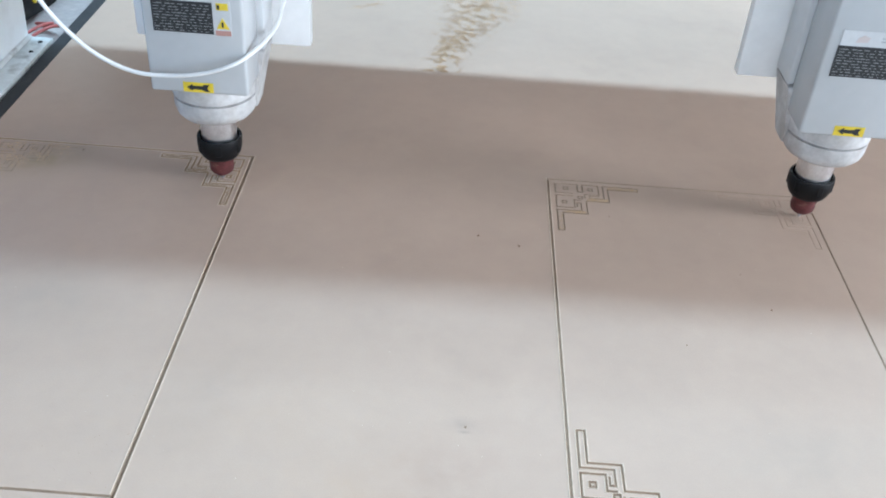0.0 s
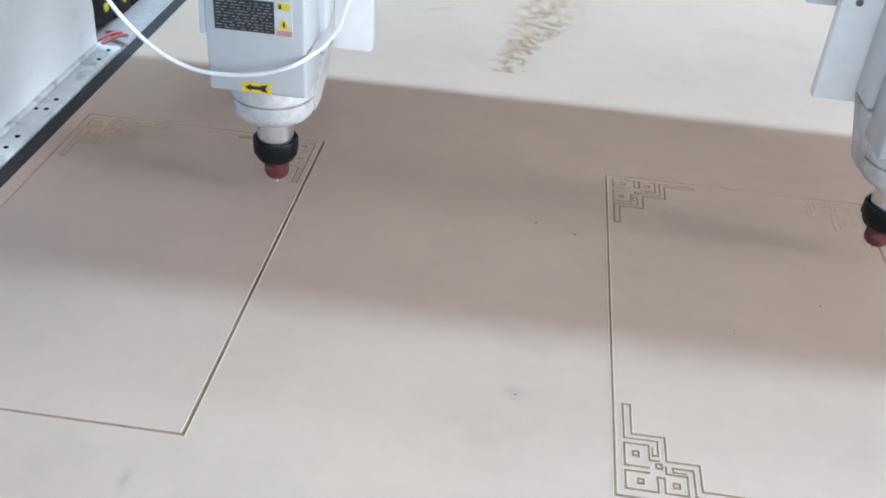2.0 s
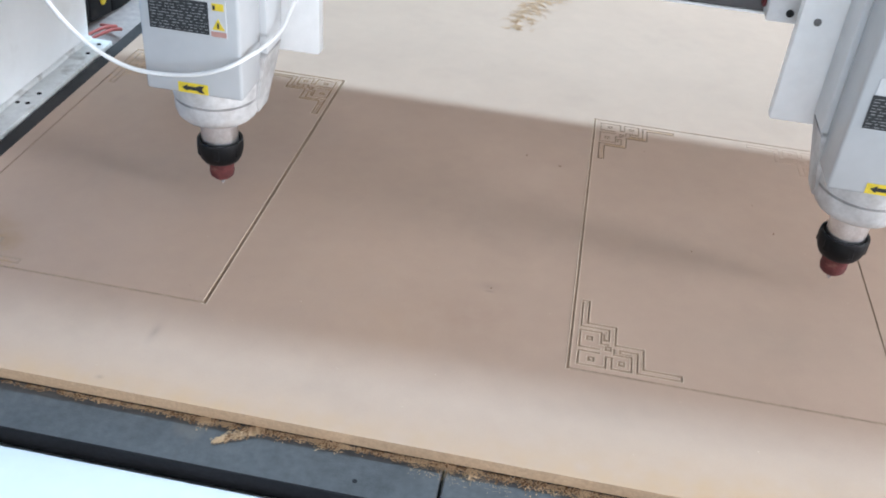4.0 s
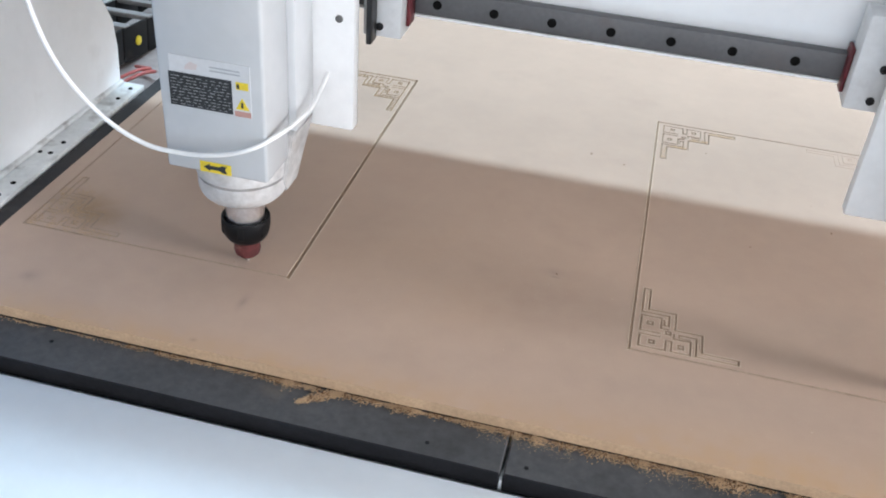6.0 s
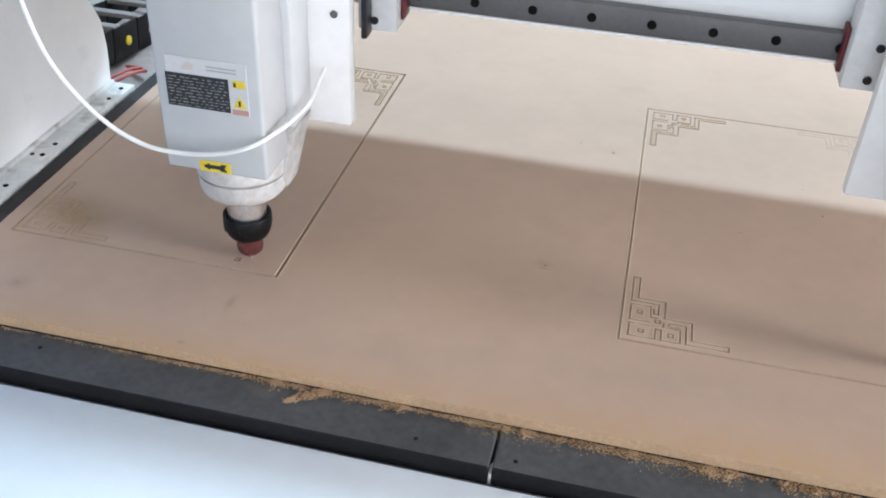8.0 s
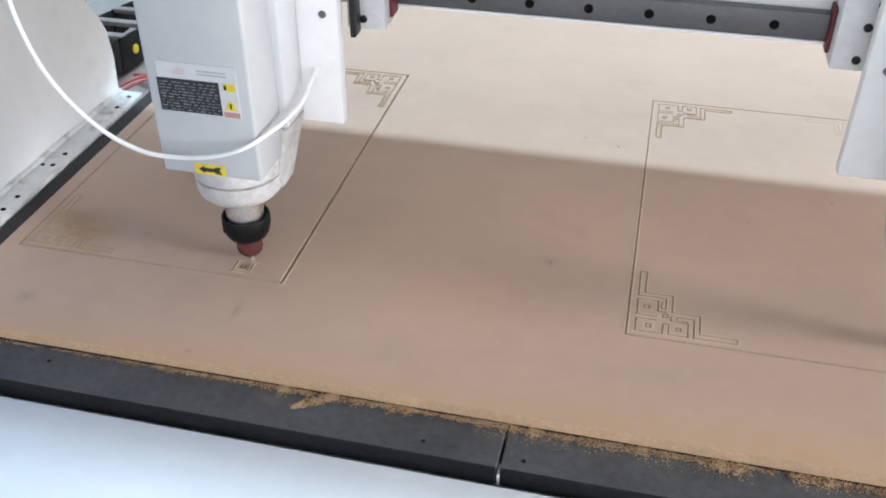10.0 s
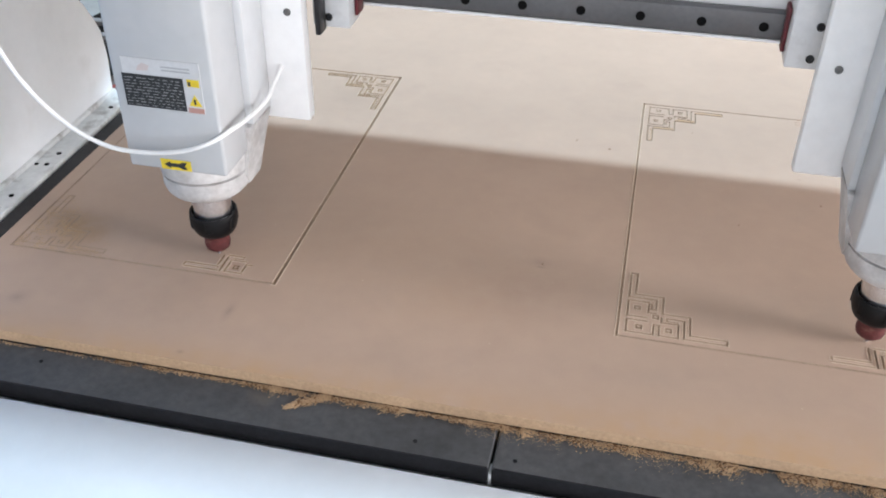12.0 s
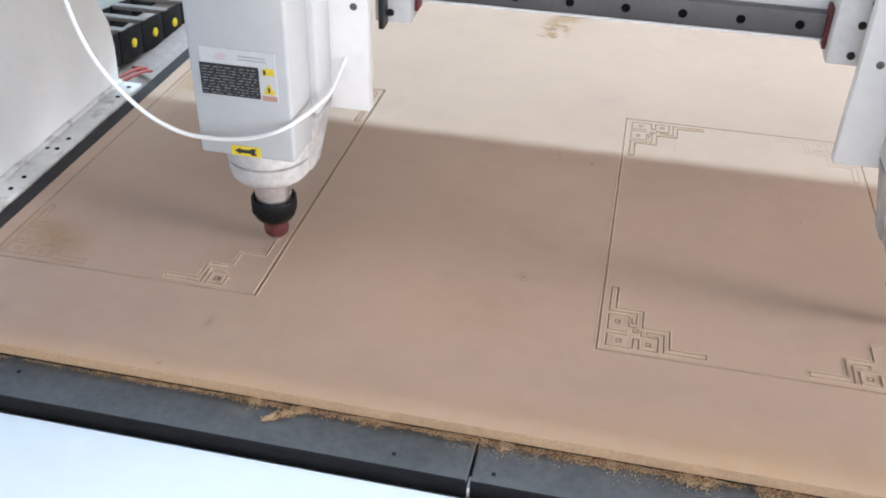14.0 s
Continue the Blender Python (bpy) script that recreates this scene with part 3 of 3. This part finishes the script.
def drag_chain():
    """A cable chain that leaves the gantry and droops to the far side, with yellow pins."""
    c = thing("drag_chain", "black plastic cable drag chain with yellow pins behind the upright", "cable chain", pose(0, 0, S))
    pitch, h, w = 0.0745, 0.056, 0.105
    for k in range(9):
        m = pose(-0.452, 0.370 + pitch * k, 0.025 - 0.0098 * k, -7.5, 0, 0)
        bm = B()
        box(bm, -0.006, 0.0, 0.001, pitch - 0.001, -h / 2, h / 2, 0.003)
        box(bm, -w, -w + 0.006, 0.001, pitch - 0.001, -h / 2, h / 2, 0.003)
        box(bm, -w + 0.005, -0.005, 0.01, pitch - 0.01, -h / 2, -h / 2 + 0.004)
        bmesh.ops.transform(bm, matrix=m, verts=bm.verts)
        link = part("chain_link", bm, CHAIN, c)
        bm = B()
        box(bm, -w + 0.001, -0.001, 0.004, 0.024, h / 2 - 0.006, h / 2 + 0.002, 0.002)
        bmesh.ops.transform(bm, matrix=m, verts=bm.verts)
        part("cross_bar", bm, CHAIN_BAR, link, "dusty grey cross bar")
        bm = lathe(B(), [(0.0077, -0.001), (0.0077, 0.0022), (0.006, 0.0032)], 18, m @ pose(0, 0.042, 0.0, 0, 90, 0))
        part("pin", bm, YELLOW, link, "yellow pin")
    return c


def red_wires():
    w = thing("cable_bundle", "loose red wires lying beside the drag chain", "cable", pose(0, 0, S))
    for dx, dz, r in ((0, 0, 0.0027), (-0.008, 0.004, 0.0025)):
        part("wire", tube(B(), [(-0.440 + dx, 0.34, -0.020 + dz), (-0.415 + dx, 0.37, -0.006 + dz), (-0.398 + dx, 0.395, 0.0 + dz), (-0.391 + dx, 0.415, -0.004 + dz), (-0.398 + dx, 0.432, -0.012 + dz), (-0.43 + dx, 0.446, -0.02 + dz)], r), WIRE_RED, w)
    return w


GANTRY, CHAIN_THING, WIRES = gantry(), drag_chain(), red_wires()

# ---- spindle heads: origin at the tool tip ----


def nameplate(parent):
    y = -0.0583
    lab = part("nameplate", box(B(), -0.0412, 0.0400, y - 0.0006, y + 0.0002, 0.2135, 0.2665, 0.0002, 1), LABEL_GREY, parent, "grey rating plate with a dark table")
    part("table", box(B(), -0.0425, 0.0212, y - 0.0011, y - 0.0004, 0.2148, 0.2495), LABEL_DARK, lab, "dark table of small print")
    bm = B()
    rnd = random.Random(4)
    for r in range(10):
        z = 0.2166 + r * 0.00320
        x = -0.0408 + rnd.uniform(0, 0.002)
        while x < 0.018:
            w = rnd.uniform(0.0010, 0.0060)
            box(bm, x, min(x + w, 0.0200), y - 0.0014, y - 0.0010, z, z + rnd.uniform(0.0005, 0.0010))
            x += w + rnd.uniform(0.0006, 0.0045)
    part("print_bar", bm, LABEL_LINE, lab)
    bm = B()
    for z in (0.2555, 0.2590):
        box(bm, 0.000, 0.030, y - 0.0009, y - 0.0005, z, z + 0.0014)
    part("print_bar", bm, LABEL_FAINT, lab)
    part("logo_bar", extrude(B(), [(-0.026, 0), (-0.014, 0.001), (-0.012, 0.006), (-0.019, 0.0085), (-0.024, 0.005)], Matrix(((1, 0, 0, 0), (0, 0, 1, y - 0.0009), (0, 1, 0, 0.2535), (0, 0, 0, 1))), 0.0004), LABEL_PINK, lab)
    part("warning_label", box(B(), 0.0255, 0.0378, y - 0.0010, y - 0.0004, 0.2420, 0.2495), YELLOW, lab, "yellow warning label")
    tri = part("warning_label", extrude(B(), [(0.0245, 0), (0.038, 0), (0.0312, 0.012)], Matrix(((1, 0, 0, 0), (0, 0, 1, y - 0.0010), (0, 1, 0, 0.2215), (0, 0, 0, 1))), 0.0006), YELLOW, lab, "yellow warning triangle")
    part("print_bar", box(B(), 0.0302, 0.0322, y - 0.0014, y - 0.0009, 0.2235, 0.2290), LABEL_DARK, tri)
    part("print_bar", box(B(), 0.0265, 0.0290, y - 0.0014, y - 0.0009, 0.2430, 0.2475), LABEL_DARK, lab)
    part("print_bar", box(B(), 0.0232, 0.0396, y - 0.0010, y - 0.0004, 0.2140, 0.2195), LABEL_RED, lab)
    return lab


def arrow_sticker(parent):
    y, zc, xc = -0.0583, 0.1512, -0.0015
    m = Matrix(((1, 0, 0, xc), (0, 0, 1, y - 0.0006), (0, 1, 0, zc), (0, 0, 0, 1)))
    st = part("arrow_sticker", extrude(B(), [(-0.0165, -0.0058), (0.0165, -0.0058), (0.0165, 0.0058), (-0.0165, 0.0058)], m, 0.0006), YELLOW, parent, "yellow sticker with a black arrow")
    m2 = Matrix.Translation((0, -0.0005, 0)) @ m
    part("arrow", extrude(B(), [(-0.0125, 0.0), (-0.006, 0.0040), (-0.006, 0.0021), (0.004, 0.0021), (0.007, 0.0040), (0.0125, 0.0040), (0.0098, 0.0), (0.0125, -0.0040), (0.007, -0.0040), (0.004, -0.0021), (-0.006, -0.0021), (-0.006, -0.0040)], m2, 0.0004), LABEL_DARK, st)


def spindle_head(hose, group="spindle heads"):
    h = thing("spindle_head", "white square router spindle with a black collet nut on the gantry", "spindle", group=group)
    bm = B()
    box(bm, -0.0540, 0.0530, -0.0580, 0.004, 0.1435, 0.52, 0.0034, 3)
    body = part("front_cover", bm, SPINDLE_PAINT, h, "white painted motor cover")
    part("motor_body", box(B(), -0.0600, 0.0600, 0.0042, 0.0545, 0.1722, 0.52, 0.002, 2), MOTOR_LIT_PAINT, h, "white painted motor block, toned paler for its lit side")
    # lower bearing housing
    bm = lathe(B(), [(0.0360, 0.0930), (0.0405, 0.0945), (0.0445, 0.0990), (0.0468, 0.1060), (0.0472, 0.1190), (0.0432, 0.1196), (0.0432, 0.1220), (0.0478, 0.1224), (0.0490, 0.143)], 48)
    part("bearing_housing", bm, DUSTY, h, "dusty off-white bearing housing")
    bm = extrude(B(), [(-0.004, 0.1720), (0.0540, 0.1720), (0.0540, 0.166), (0.046, 0.135), (0.040, 0.106), (0.034, 0.099), (0.004, 0.099), (-0.004, 0.112)], Matrix(((0, 0, 1, -0.0595), (1, 0, 0, 0), (0, 1, 0, 0), (0, 0, 0, 1))), 0.119)
    for v in bm.verts:
        v.co.x *= 0.80 + 0.20 * max(0.0, min(1.0, (v.co.z - 0.106) / 0.06)) ** 1.5
    bmesh.ops.bevel(bm, geom=list(bm.edges), offset=0.0015, segments=2, affect="EDGES")
    part("flange", bm, DUSTY, h)
    part("shaft", lathe(B(), [(0.0212, 0.0540), (0.0212, 0.0850), (0.0235, 0.0875), (0.0235, 0.0925)], 40), SHAFT, h, "bright turned steel shaft")
    prof = [(0.0180, 0.0325), (0.0212, 0.0345), (0.0240, 0.0390), (0.0258, 0.0450), (0.0266, 0.0500), (0.0266, 0.0605), (0.0260, 0.0615), (0.0232, 0.0615), (0.0224, 0.0570)]
    bm = lathe(B(), prof, 48)
    nut = part("collet_nut", bm, BLACK, h, "black collet nut")
    for k in range(6):
        a = k * 60 + 10
        part("spanner_slot", box(B(), -0.0035, 0.0035, -0.0269, -0.0240, 0.044, 0.0580, 0.0006, 1), BLACK, nut).matrix_basis = pose(0, 0, 0, 0, 0, a)
    part("collet", lathe(B(), [(0.0050, 0.0075), (0.0095, 0.0085), (0.0135, 0.0125), (0.0148, 0.0180), (0.0142, 0.0240), (0.0155, 0.0280), (0.0158, 0.0335)], 32), COLLET, h, "red dusty collet")
    part("cutter", lathe(B(), [(0.0006, -0.0015), (0.0030, 0.0030), (0.0030, 0.0150)], 20), STEEL, h)
    # mounting plate and screws
    pl = part("mounting_plate", box(B(), -0.1035, 0.1035, 0.0550, 0.0720, 0.1560, 0.50, 0.003), PLATE, h, "white painted mounting plate")
    for x, low in ((-0.0850, 0.2705), (0.0875, 0.2795)):
        for z in (low, 0.40):
            bm = B()
            bolt(bm, x, 0.0552, z, 0.0040, 0.0016)
            part("screw", bm, SCREW, pl)
    part("guide_strip", box(B(), 0.1095, 0.1155, 0.0730, 0.0930, 0.249, 0.50, 0.0015), BOLT, pl, "dark steel guide strip")
    # rail carriage
    for s in (-1, 1):
        out = 0.1410 if s > 0 else 0.1290
        x0, x1 = sorted((s * (out - 0.041), s * out))
        car = part("carriage", box(B(), x0, x1, 0.0945, 0.1320, 0.2505, 0.345, 0.002), CARRIAGE, h, "dusty white rail carriage with screws")
        for dx, z in ((out - 0.023, 0.2650), (out - 0.034, 0.3210), (out - 0.026, 0.2980)):
            bm = B()
            bolt(bm, s * dx, 0.0947, z - 0.003, 0.0042, 0.0022)
            part("screw", bm, BOLT, car)
        x0, x1 = sorted((s * (out + 0.0002), s * (out + 0.0040)))
        part("seal", box(B(), x0, x1, 0.112, 0.1335, 0.2590, 0.3040, 0.001), RED, car, "red rubber end seal")
    part("saddle", box(B(), -0.086, 0.098, 0.0725, 0.1320, 0.300, 0.50, 0.002), PLATE, h)
    nameplate(body)
    arrow_sticker(body)
    if hose:
        pts = [(-0.24, -0.02, 0.50), (-0.195, -0.05, 0.36), (-0.172, -0.066, 0.285), (-0.148, -0.07, 0.234), (-0.110, -0.07, 0.192), (-0.070, -0.070, 0.1715), (-0.030, -0.070, 0.1685), (0.010, -0.070, 0.1745), (0.042, -0.067, 0.186), (0.060, -0.050, 0.1945), (0.067, -0.02, 0.1945), (0.0725, 0.015, 0.1980), (0.0740, 0.036, 0.2075), (0.0755, 0.048, 0.2150), (0.0760, 0.060, 0.2200)]
        part("air_hose", tube(B(), pts, 0.0024), TUBE, h, "white plastic air hose looped round the spindle")
    return h


HEADS = [spindle_head(True), spindle_head(False)]

# ---- sawdust ----


def flakes(name, spots, mat, label, seed, smin, smax, z0=0.0):
    """Loose chips: spots rows of (x, y, height) in metres."""
    rnd = random.Random(seed)
    verts, faces = [], []
    for x, y, z in spots:
        s = rnd.uniform(smin, smax)
        a = rnd.uniform(0, math.tau)
        u, v = Vector((math.cos(a), math.sin(a), rnd.uniform(-0.4, 0.4))), Vector((-math.sin(a), math.cos(a), rnd.uniform(-0.4, 0.4)))
        c = Vector((x, y, z0 + z + 0.25 * s))
        k = len(verts)
        verts += [c + s * u, c + 0.6 * s * v, c - s * u, c - 0.6 * s * v, c + Vector((0, 0, 0.16 * s)), c - Vector((0, 0, 0.24 * s))]
        for i in range(4):
            j = (i + 1) % 4
            faces += [(k + i, k + j, k + 4), (k + j, k + i, k + 5)]
    me = bpy.data.meshes.new(name)
    me.from_pydata([tuple(v) for v in verts], [], faces)
    me.materials.append(mat)
    return tagged(new(name, me), label, "sawdust", kind="stuff")


def dust():
    rnd = random.Random(11)
    edge = []
    z = S - THICK
    for _ in range(40000):
        x = rnd.uniform(-0.34, 1.1)
        n = noise.noise(Vector((x * 26, 2.0, 0))) + 0.6 * noise.noise(Vector((x * 80, 7.0, 0)))
        dens = max(0.0, min(1.0, 0.5 + 0.8 * n)) * (0.12 if x < -0.12 else 0.5 if x < 0.02 else 1.0)
        if rnd.random() > dens:
            continue
        d = 0.0004 + abs(rnd.gauss(0, 0.0016 + 0.0033 * dens * (1.7 if x > 0.3 else 1.0)))
        edge.append((x, SHEET[2] - d + 0.0008, 0.0034 * dens * rnd.random()))
    for _ in range(1500):
        u = rnd.random()
        edge.append((0.108 - 0.034 * u + rnd.gauss(0, 0.0045 * (1.3 - u)), SHEET[2] - 0.002 - 0.022 * u + rnd.gauss(0, 0.0016), rnd.random() * 0.004 * (1 - u * 0.6)))
    flakes("sawdust", edge, SAWDUST, "tan sawdust heaped along the sheet's front edge", 1, 0.0005, 0.0013, z)
    dark = []
    for x, y, h in edge:
        if rnd.random() < 0.2 and noise.noise(Vector((x * 60, 9.0, 0))) > -0.1:
            dark.append((x, y, h + 0.0006))
    flakes("sawdust", dark, SCORCHED, "scorched brown chips among the sawdust at the sheet's edge", 8, 0.0007, 0.0015, z)
    pile = []
    for _ in range(30000):
        v = rnd.random()
        y = 0.835 + 0.55 * v ** 1.2
        mid = 0.228 + 0.008 * math.sin(y * 19) + 0.085 * v
        x = mid + rnd.gauss(0, 0.012 + 0.055 * max(0, v - 0.2))
        n = noise.noise(Vector((x * 60, y * 70 + 25 * x, 1))) + 0.6 * noise.noise(Vector((x * 150, y * 190, 5)))
        if n < 0.16 - 0.18 * min(1, 4 * v) + rnd.gauss(0, 0.06):
            continue
        pile.append((x, y, rnd.random() * 0.0007))
    for _ in range(260):
        u = rnd.random()
        pile.append((0.06 + 0.05 * u + rnd.gauss(0, 0.003), 1.06 + 0.03 * u + rnd.gauss(0, 0.004), 0))
    flakes("sawdust", pile, SAWDUST_TAN, "light brown chips scattered in ripples on the sheet", 2, 0.0005, 0.0013, S)
    for cx, cy, sx, sy, mat in ((PANELS[0][0], 0.0, 1, 1, SAWDUST), (PANELS[0][0], PANEL[1], 1, -1, SAWDUST_TAN)):
        film = []
        for _ in range(7000):
            u, v = rnd.random() * 0.115, rnd.random() * 0.115
            if u + v > 0.118 + rnd.gauss(0, 0.008):
                continue
            if noise.noise(Vector((u * 70, v * 70, cy))) + 0.7 * noise.noise(Vector((u * 200, v * 200, 3))) < -0.05:
                continue
            film.append((cx + sx * u, cy + sy * v, -0.0001))
        flakes("sawdust", film, mat, "fine sawdust filling the engraved fret corner", 5, 0.0004, 0.0010, S)
    # brown dust lying in the long bars of the two far corners
    bars = ((75, 113, 9.5, 15.5), (47, 74, 39.5, 45.5), (17, 45, 69.5, 74.5), (10, 15.5, 76, 112))
    for cx, sx, count, mat in ((0.0, -1, 900, SAWDUST_BROWN), (PANELS[1][0], 1, 420, SAWDUST)):
        lying = []
        for x0, x1, y0, y1 in bars:
            for _ in range(count // (3 if x1 - x0 < 10 else 1)):
                u, v = rnd.uniform(x0, x1), rnd.uniform(y0, y1)
                if noise.noise(Vector((u * 0.25, v * 0.5, cx))) > -0.25:
                    lying.append((cx + sx * u * 0.001, PANEL[1] - v * 0.001, -0.0001))
        flakes("sawdust", lying, mat, "brown dust in the bars of an engraved fret corner", 12, 0.0004, 0.0009, S)
    bedfilm = []
    for _ in range(3500):
        x = rnd.uniform(0.25, 1.0)
        if noise.noise(Vector((x * 12, 4, 0))) < -0.1:
            continue
        bedfilm.append((x, SHEET[2] - 0.002 - abs(rnd.gauss(0, 0.008)), 0))
    bedfilm = [q for q in bedfilm if q[1] > -0.19]
    flakes("sawdust", bedfilm, SAWDUST, "thin sawdust strewn on the bed board", 6, 0.0003, 0.0007, z - 0.0004)
    specks = [(0.589, 0.371, 0), (0.508, 0.242, 0), (0.292, 0.409, 0), (0.339, 0.394, 0), (0.286, 0.106, 0), (0.61, 0.31, 0), (0.45, 0.47, 0)]
    flakes("wood_chips", specks, SCORCHED, "single dark chips lying on the sheet", 9, 0.0012, 0.0022, S)
    crumbs = [(rnd.uniform(-0.3, 0.9), rnd.uniform(-0.12, 1.0), 0) for _ in range(140)]
    flakes("wood_chips", crumbs, SAWDUST_PALE, "single wood chips lying on the sheet", 3, 0.0004, 0.0010, S)


dust()


# ---- what moves ----


def motions():
    walk(GANTRY, [(t, pose(0, y, S)) for t, x, y, z in HEAD])
    walk(CHAIN_THING, [(t, pose(0, y, S)) for t, x, y, z in HEAD])
    walk(WIRES, [(t, pose(0, y, S)) for t, x, y, z in HEAD])
    for k, head in enumerate(HEADS):
        walk(head, [(t, pose(x + SPAN * k, y + 0.010 * k, S + z)) for t, x, y, z in HEAD])
    for ob, rows in MOVES:
        walk(ob, rows)


motions()
